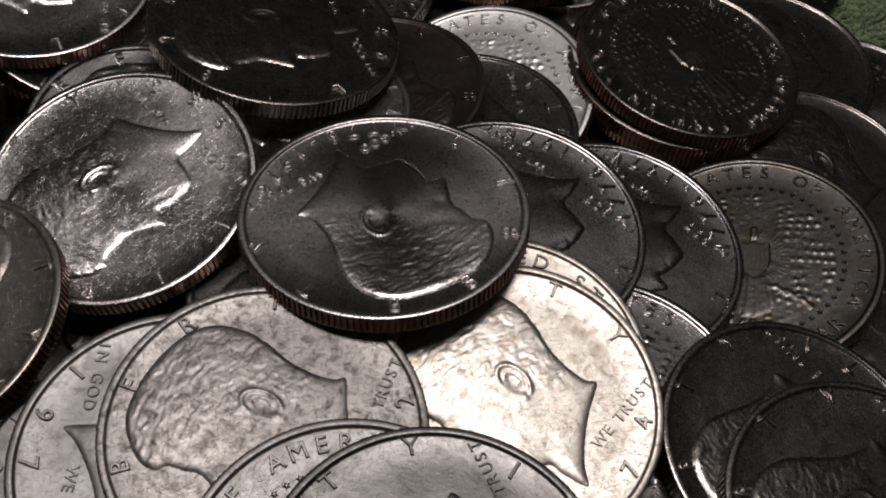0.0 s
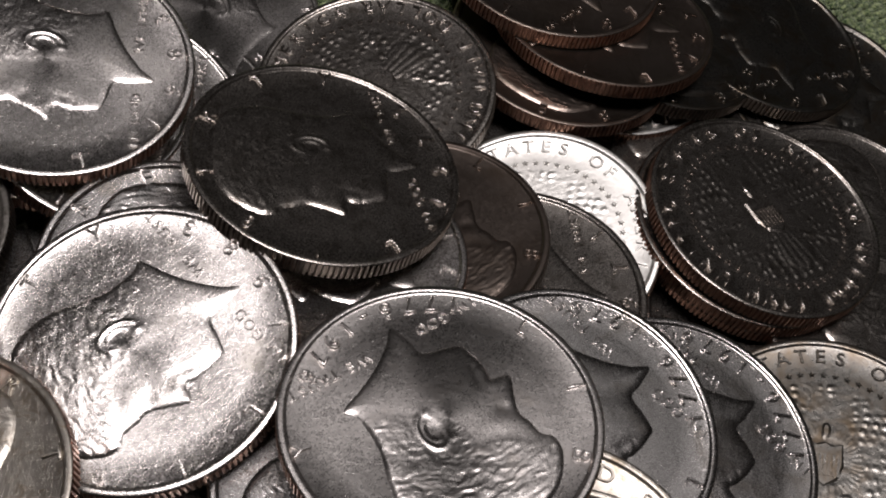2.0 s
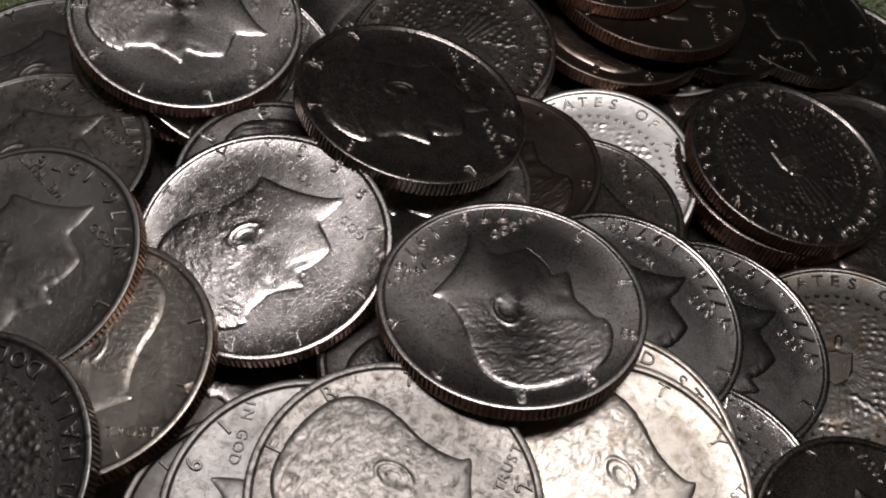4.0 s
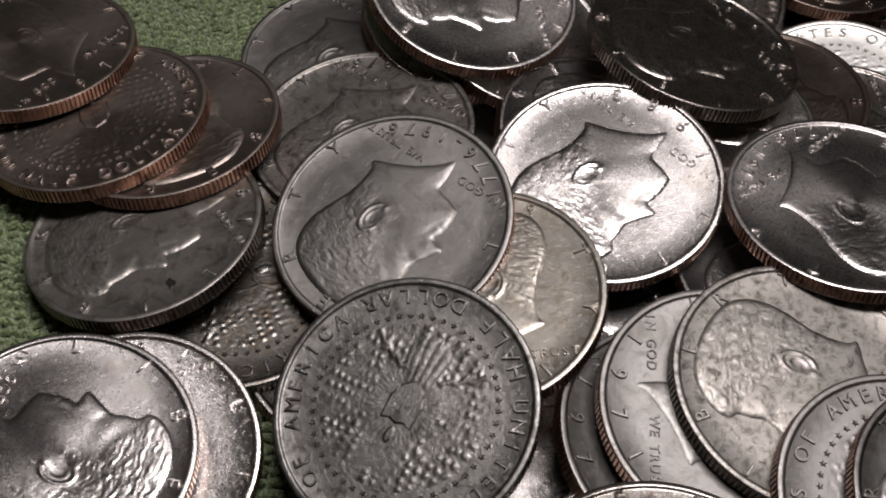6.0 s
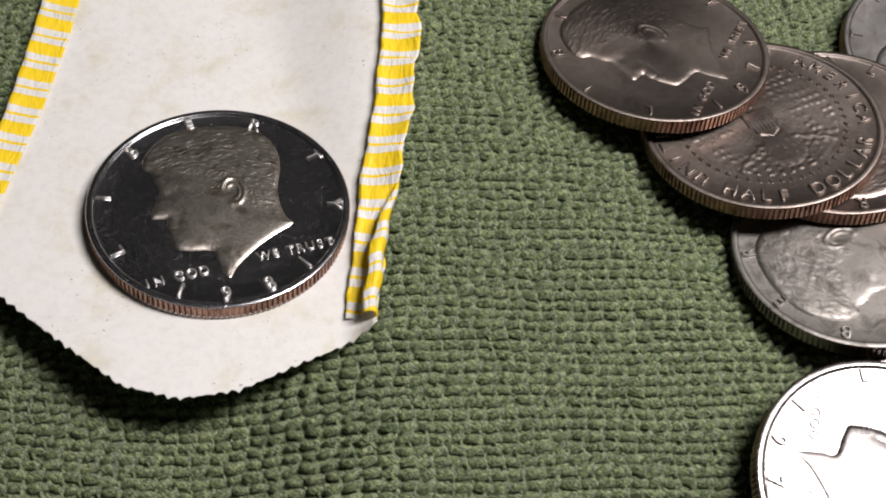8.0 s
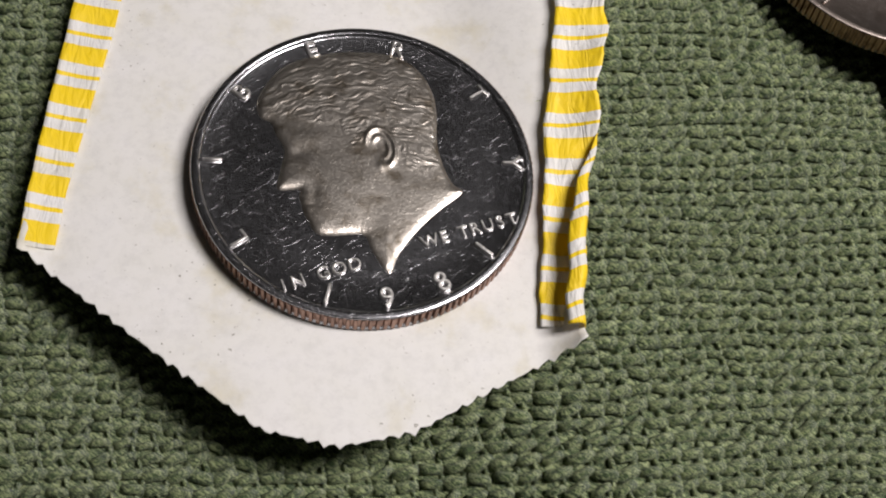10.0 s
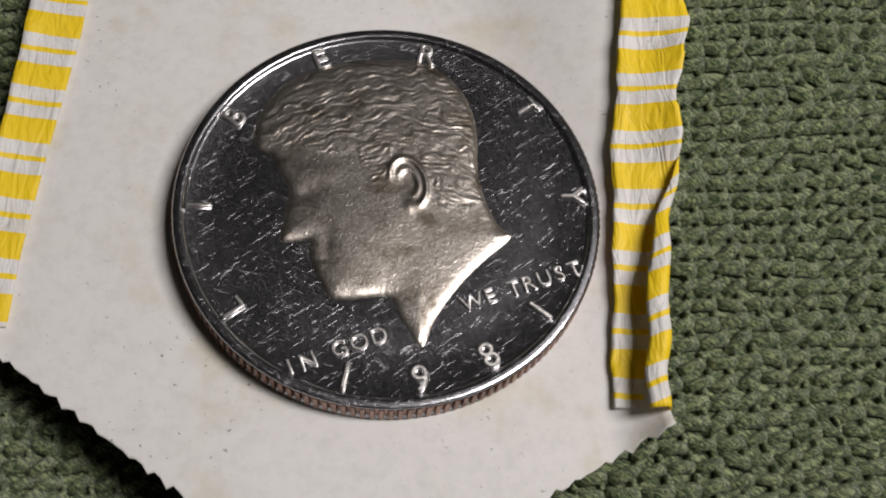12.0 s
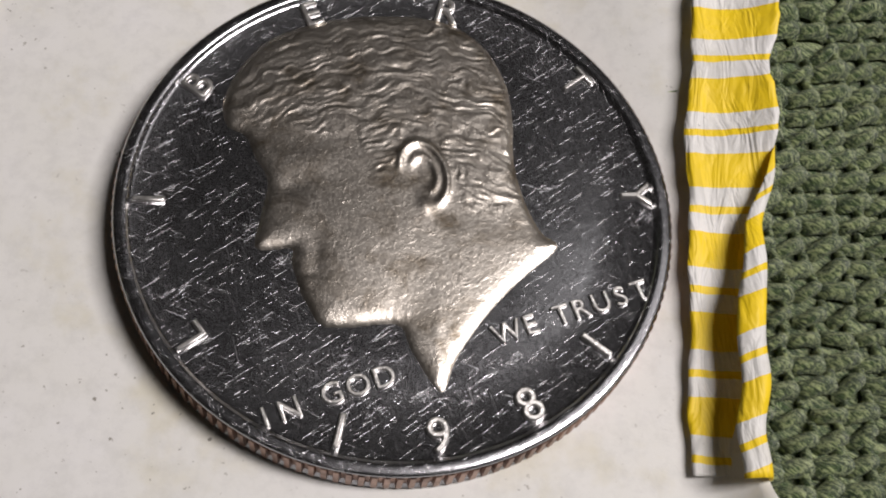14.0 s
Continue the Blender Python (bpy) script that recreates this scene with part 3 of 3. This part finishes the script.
coin((-81.3, 94.2, 6.2), (-0.229, 0.148), -164, "brown", "brown-toned half dollar under a stack of two")
coin((-58.8, 111.7, 4.9), (-0.135, -0.025), 130, "satin", "grey half dollar in the shadow of a higher coin")
coin((-55.2, 95.1, 8.4), (-0.205, 0.017), 130, "worn", "grey half dollar dated 1776-1976 under other coins", "1776-1976", edge="silver_edge")
coin((-41.8, 118.4, 15.7), (0.066, -0.088), 82, "bright", "bright half dollar dated 1983 high on the pile", "1983")
coin((-10.2, 112.1, 16.4), (0.086, 0.148), 97, "dark", "dark reflecting half dollar dated 1972 tilted on the pile", "1972", edge="silver_edge")
coin((20.5, 88.4, 13.4), (0.038, -0.029), 126, "grey", "half dollar dated 1776-1976 overlapping its neighbour", "1776-1976")
coin((32.7, 89.5, 10.6), (0.036, -0.016), 120, "grey", "half dollar dated 1776-1976 under its neighbour", "1776-1976")
coin((20.7, 63.7, 15.9), (-0.034, -0.168), 36, "toned", "gleaming half dollar dated 1974 catching the lamp", "1974")
coin((20.2, 69.9, 13.3), (-0.024, -0.104), -80, "toned", "gleaming half dollar, only its rim showing", reverse=True)
coin((50.8, 93.7, 5.9), (-0.253, -0.053), -5, "stained", "stained silver half dollar with brown blotches", reverse=True, edge="silver_edge")
coin((-20.2, 28.6, 19.5), (-0.083, 0.184), -5, "dark", "dark half dollar at the near side of the pile", edge="silver_edge")
coin((-2.4, 56.8, 18.3), (-0.010, -0.069), 57, "worn", "worn grey silver half dollar with dark specks", "1972", edge="silver_edge")
coin((-10.3, 54.0, 15.8), (-0.006, -0.072), 250, "satin", "half dollar half covered by a worn coin")
coin((-14.4, 52.0, 10.0), (0.199, -0.001), 260, "satin", "half dollar under another, a narrow strip showing")
coin((7.4, 42.3, 19.6), (-0.019, -0.078), 94, "satin", "half dollar lying shield side up under another coin", reverse=True)
coin((14.5, 41.6, 22.0), (-0.005, -0.010), 101.5, "slate", "half dollar lying on another at the near side")
coin((51.1, 63.5, 13.5), (0.130, -0.017), 120, "dark", "dark half dollar at the edge of the pile", edge="silver_edge")
coin((56.6, 55.8, 15.8), (0.075, 0.013), 100, "dark", "dark half dollar with a coppery edge", edge="silver_edge")
coin((43.8, 124.3, 9.0), (0.068, 0.039), 38, "dark", "dark half dollar lying shield side up on a stack", reverse=True, edge="copper")
coin((16.2, 117.1, 3.6), (-0.255, -0.17), -4, "glint_frost", "shining half dollar lying shield side up under others", reverse=True)
coin((24.7, 152.6, 3.5), (-0.015, -0.048), 0, "glint_frost", "shining half dollar nearly hidden under a stack", reverse=True)
coin((1.2, 109.7, 9.9), (-0.19, 0.10), -154, "brown_dark", "brown-grey half dollar half hidden under a tilted coin", edge="silver_edge")
coin((13.3, 105.3, 8.1), (-0.181, 0.024), 85, "dark", "dull half dollar half hidden under its neighbour")
coin((-7.8, 104.1, 11.3), (-0.076, 0.166), 60, "bright", "half dollar of which a bright strip shows")
coin((-6.7, 133.6, 6.1), (-0.177, -0.097), 147, "dark", "grey half dollar lying shield side up", reverse=True, edge="silver_edge")
coin((-32.9, 125.9, 1.8), (0.039, 0.039), 50, "bright", "bright half dollar lying shield side up between others", reverse=True)
coin((-30.4, 143.7, 1.3), (0.017, 0.009), 20, "bright", "bright half dollar behind the others")
coin((-22.1, 97.3, 8.2), (0.236, -0.103), 10, "grey", "grey half dollar under two bright ones")
coin((-34.6, 117.2, 10.3), (0.235, -0.033), 80, "bright", "half dollar deep in the pile, rim showing")
# weak light at the far stack is put into these darker metals
coin((13.0, 156.8, 12.8), (0.013, 0.056), 30, "brown_dark", "brown half dollar on top of a far stack")
coin((21.2, 151.6, 10.0), (-0.006, 0.156), 80, "brown_dark", "brown half dollar in a far stack")
coin((16.8, 147.4, 7.3), (0.008, 0.05), 150, "brown_dark", "brown half dollar low in a far stack")
coin((30.6, 155.3, 6.4), (0.119, 0.071), 200, "stained", "dark half dollar in a far stack", edge="silver_edge")
coin((46.8, 161.5, 4.3), (0.10, 0.06), 10, "stained", "dark half dollar at the far edge of the pile", edge="silver_edge")
coin((56.2, 155.2, 1.9), (0.004, -0.024), 90, "stained", "dark half dollar at the far edge of the pile", edge="silver_edge")
coin((70.1, 126.4, 1.4), (-0.010, 0.042), 20, "bright", "bright half dollar lying shield side up at the far edge", reverse=True)
coin((-68.6, 71.7, 4.1), (-0.083, -0.066), -60, "stained", "stained half dollar lying shield side up under others", reverse=True, edge="silver_edge")
coin((-15, 72, 5.5), (0.02, -0.03), 40, "grey", "filler half dollar deep in the pile, mostly hidden by other coins", buried=True)
coin((8, 98, 4.0), (0.0, 0.02), 160, "grey", "filler half dollar deep in the pile, mostly hidden by other coins", buried=True)
coin((-46, 97, 2.2), (0.0, 0.0), 80, "grey", "filler half dollar deep in the pile, mostly hidden by other coins", buried=True)
coin((2, 45, 5.0), (-0.02, 0.02), 10, "bright", "filler half dollar deep in the pile, mostly hidden by other coins", buried=True)
coin((27, 47, 5.0), (0.02, 0.02), 200, "grey", "filler half dollar deep in the pile, mostly hidden by other coins", buried=True)
coin((31.8, 67.6, 11.9), (0.028, -0.024), -25, "grey", "grey half dollar lying shield side up between others", reverse=True)
coin((42, 74, 4.0), (0.03, 0.0), 90, "grey", "filler half dollar deep in the pile, mostly hidden by other coins", buried=True)
coin((-30, 47, 4.0), (0.0, 0.02), 300, "bright", "filler half dollar deep in the pile, mostly hidden by other coins", buried=True)
coin((-52, 66, 2.0), (0.0, 0.0), 50, "grey", "filler half dollar deep in the pile, mostly hidden by other coins", buried=True)
coin((2, 60, 11.5), (0.0, -0.03), 70, "grey", "filler half dollar deep in the pile, mostly hidden by other coins", buried=True)
coin((11, 48, 13.5), (0.02, -0.03), 220, "grey", "filler half dollar deep in the pile, mostly hidden by other coins", buried=True)
coin((1, 78, 12.0), (-0.03, 0.02), 130, "grey", "filler half dollar deep in the pile, mostly hidden by other coins", buried=True)
coin((-19, 32, 12.5), (-0.05, 0.12), 10, "grey", "filler half dollar deep in the pile, mostly hidden by other coins", buried=True)
coin((-19, 34, 7.0), (0.0, 0.05), 190, "grey", "filler half dollar deep in the pile, mostly hidden by other coins", buried=True)
coin((-42, 119, 9.5), (0.05, -0.05), 70, "grey", "filler half dollar deep in the pile, mostly hidden by other coins", buried=True)
coin((-9, 114, 6.0), (0.03, 0.05), 20, "grey", "filler half dollar deep in the pile, mostly hidden by other coins", buried=True)
coin((52, 62, 7.0), (0.08, 0.0), 30, "dark", "filler half dollar deep in the pile, mostly hidden by other coins", buried=True)
coin((70, 85, 2.2), (0.03, 0.0), 30, "dark", "filler half dollar deep in the pile, mostly hidden by other coins", buried=True)
coin((72, 108, 2.0), (0.02, 0.02), 30, "dark", "filler half dollar deep in the pile, mostly hidden by other coins", buried=True)
coin((42.6, 124.0, 6.7), (0.068, 0.039), 130, "dark", "dark half dollar in a stack, only its coppery edge showing", buried=True)
coin((43.4, 124.6, 4.4), (0.068, 0.039), 20, "dark", "dark half dollar in a stack, only its coppery edge showing", buried=True)
coin((17, 153, 2.0), (0, 0), 10, "brown", "filler half dollar deep in the pile, mostly hidden by other coins", buried=True)
coin((-33, 28, 3.0), (0, 0), 10, "grey", "filler half dollar deep in the pile, mostly hidden by other coins", buried=True)
coin((20, 30, 4.0), (0, 0), 10, "grey", "filler half dollar deep in the pile, mostly hidden by other coins", buried=True)
# dark fillers, added over cloth that would show lit; their colour stands for shade
coin((58, 133, 2.2), (0, 0), 10, "dark", "filler half dollar deep in the pile, mostly hidden by other coins", buried=True)
coin((61, 110, 4.4), (0.02, 0), 10, "dark", "filler half dollar deep in the pile, mostly hidden by other coins", buried=True)
coin((46, 112, 1.9), (0, 0), 10, "dark", "filler half dollar deep in the pile, mostly hidden by other coins", buried=True)
coin((11, 137, 2.0), (0.0, 0), 10, "dark", "filler half dollar deep in the pile, mostly hidden by other coins", buried=True)
coin((32, 143, 1.9), (0.0, 0), 10, "dark", "filler half dollar deep in the pile, mostly hidden by other coins", buried=True)


# ---- the opened coin wrapper and the proof coin on it ----
def paper_height(x, y):
    """Height of the paper in mm: flat under the coin, its near end raised, its far end lying on the cloth."""
    plane = -1.0 - 2.3 - (-0.078 * (x + 158.2) + 0.109 * (y - 78.5)) / 0.991
    floor_z = cloth_height(x, y) + 1.0
    gap = plane - floor_z
    return floor_z + 0.5 * (gap + np.sqrt(gap * gap + 1.0))


EDGE_V = np.array([-30, -16, -3, 4, 15, 29, 51, 95.0])
EDGE_R = np.array([17.8, 18.4, 19.6, 20.8, 22.3, 23.4, 22.0, 20.5])
INNER_R = np.array([14.6, 15.0, 16.0, 16.3, 17.7, 18.6, 17.4, 16.0])
EDGE_L = np.array([-29.6, -29.2, -28.5, -28.0, -27.0, -26.2, -25.5, -24.5])
INNER_L = EDGE_L + np.array([2.7, 2.8, 3.0, 3.4, 4.0, 4.4, 4.6, 4.6])


def torn(u):
    """The torn near edge of the paper: a blunt point with small uneven teeth."""
    v = np.interp(u, [-29, -15.8, -8.1, -1.9, 4.4, 10.9, 19.3], [-9.0, -18.8, -24.3, -25.7, -24.4, -20.6, -16.0])
    return v + 0.32 * np.abs(np.sin(u * 2.15)) + 0.16 * np.sin(u * 5.3 + 1) - 0.15


def sheet(name, left, right, rise, across, along, near=None):
    """A strip of paper between two edges; rise(s, v) lifts it, s runs 0 to 1 across."""
    verts, uvs, faces = [], [], []
    for i in range(along + 1):
        for j in range(across + 1):
            s = j / across
            t = i / along
            u0 = left(-20.0) + (right(-20.0) - left(-20.0)) * s
            v0 = near(u0) if near is None or callable(near) else near
            v = v0 + (92 - v0) * t ** 1.25
            u = left(v) + (right(v) - left(v)) * s
            x, y = -158.2 + u, 78.5 + v
            z = float(paper_height(x, y)) + rise(s, v)
            verts.append((x * MM, y * MM, z * MM))
            uvs.append((s, (4.5 - v - 0.3 * s) / 4.64 + 1000.26))
    for i in range(along):
        for j in range(across):
            a = i * (across + 1) + j
            faces.append((a, a + 1, a + across + 2, a + across + 1))
    data = mesh_from(name, verts, faces)
    layer = data.uv_layers.new(name="stripes")
    for loop in data.loops:
        layer.data[loop.index].uv = uvs[loop.vertex_index]
    return data


def solid(ob, thick):
    mod = ob.modifiers.new("thickness", "SOLIDIFY")
    mod.thickness, mod.offset = thick * MM, -1
    return ob


def edge_of(values):
    return lambda v: float(np.interp(v, EDGE_V, values))


wrapper = new("coin_wrapper")
wrapper.empty_display_size = 0.01
tagged(wrapper, "opened white paper coin wrapper with yellow striped edges", "paper wrapper")


def corner_rise(s, v):
    """The paper's near corners roll up beside the borders."""
    right = max(0.0, (s - 0.925) / 0.075) ** 2.2 * 3.0 * float(1 - ease(-15.5, -6, v))
    left = max(0.0, (0.07 - s) / 0.07) ** 2 * 1.2 * float(1 - ease(-9, -2, v))
    return right * float(1 - 0.45 * ease(-17, -14.9, v)) + left


main = add_part("paper", sheet("paper", edge_of(EDGE_L), edge_of(EDGE_R), corner_rise, 110, 170, torn), PAPER, wrapper, "white fibrous paper with a torn edge")
solid(main, 0.12)


def right_rise(s, v):
    crumple = 0.3 * math.sin(v * 0.9) * math.sin(s * 4) + 0.22 * math.sin(v * 1.7 + 2 * s) + 0.25 * abs(math.sin(v * 0.75 + 1.5 * s)) + 0.1 * math.sin(v * 4.1 + 5 * s)
    return 0.5 + 0.55 * (1 - s) ** 2 * float(ease(-12, -2, v)) + 1.3 * s ** 2.2 * float(ease(-4, 6, v)) + crumple * s * (0.35 + 0.65 * float(ease(-4, 6, v))) + 0.35 * math.exp(-((s - 0.1) / 0.12) ** 2) * 0.4


def left_rise(s, v):
    return 0.35 + 0.6 * (1 - s) ** 2 + 0.15 * math.sin(v * 1.3) * (1 - s)


border = add_part("striped_border", sheet("striped_border", lambda v: edge_of(INNER_R)(v) + 0.09 * math.sin(v * 0.8 + 1) + 0.05 * math.sin(v * 2.3), lambda v: edge_of(EDGE_R)(v) + 0.25 * math.sin(v * 0.55) + 0.15 * math.sin(v * 1.4),
                  right_rise, 14, 160, lambda u: -14.9), STRIPED, wrapper, "crumpled yellow and white striped border")
solid(border, 0.14)
other = add_part("striped_border", sheet("striped_border", lambda v: edge_of(EDGE_L)(v) - 0.1, edge_of(INNER_L), left_rise, 10, 160, lambda u: -8.7), STRIPED, wrapper, "yellow and white striped border")
solid(other, 0.14)


def flap_mesh():
    """The part of the border that is folded back over itself."""
    verts, uvs, faces = [], [], []
    rows, cols = 60, 8
    for i in range(rows + 1):
        v = 3.2 - i / rows * 18.6
        for j in range(cols + 1):
            s = j / cols
            grow = min(1.0, (3.2 - v) / 9.0)
            wide = 2.0 * grow ** 0.7 + 0.05
            u = edge_of(EDGE_R)(v) + 0.25 - wide * (1 - s) + 0.12 * math.sin(v * 1.1)
            x, y = -158.2 + u, 78.5 + v
            z = float(paper_height(x, y)) + 0.55 + 1.1 * float(ease(-2, 4, v)) + (2.5 * grow + 0.3) * (1 - s ** 5) - 0.5 * grow * (1 - s) ** 2 + 0.12 * math.sin(v * 1.6)
            verts.append((x * MM, y * MM, z * MM))
            uvs.append((s, (4.6 - v + 0.8 * s) / 4.64 + 1000.26))
    for i in range(rows):
        for j in range(cols):
            a = i * (cols + 1) + j
            faces.append((a + 1, a, a + cols + 1, a + cols + 2))
    data = mesh_from("folded_flap", verts, faces)
    layer = data.uv_layers.new(name="stripes")
    for loop in data.loops:
        layer.data[loop.index].uv = uvs[loop.vertex_index]
    return data


solid(add_part("folded_flap", flap_mesh(), STRIPED, wrapper, "narrow folded striped flap"), 0.14)

coin((-158.2, 78.5, -1.0), (-0.078, 0.109), 0, "proof", "scratched mirror-like proof half dollar dated 1981 lying on the white wrapper", "1981", relief="frost", fine=True)

# a dark stain on the worn coin beside the cloth
SPOT, SPOT_NODES, SPOT_LINKS, SPOT_SHADER = material("black_tarnish")
SPOT_SHADER.inputs["Base Color"].default_value = (0.03, 0.028, 0.024, 1)
SPOT_SHADER.inputs["Metallic"].default_value, SPOT_SHADER.inputs["Roughness"].default_value = 0.6, 0.5
add_part("dark_spot", plate("dark_spot", [([((0.85 + 0.2 * math.sin(3 * a) + 0.1 * math.sin(5 * a + 1)) * math.cos(a), 0.75 * (0.85 + 0.2 * math.sin(2 * a)) * math.sin(a)) for a in np.linspace(0, 2 * math.pi, 18, endpoint=False)], LOW, FIELD + 0.025, 0.1)]), SPOT, spotted_coin, "black tarnish spot").location = (-10.7 * MM, -3.1 * MM, 0)
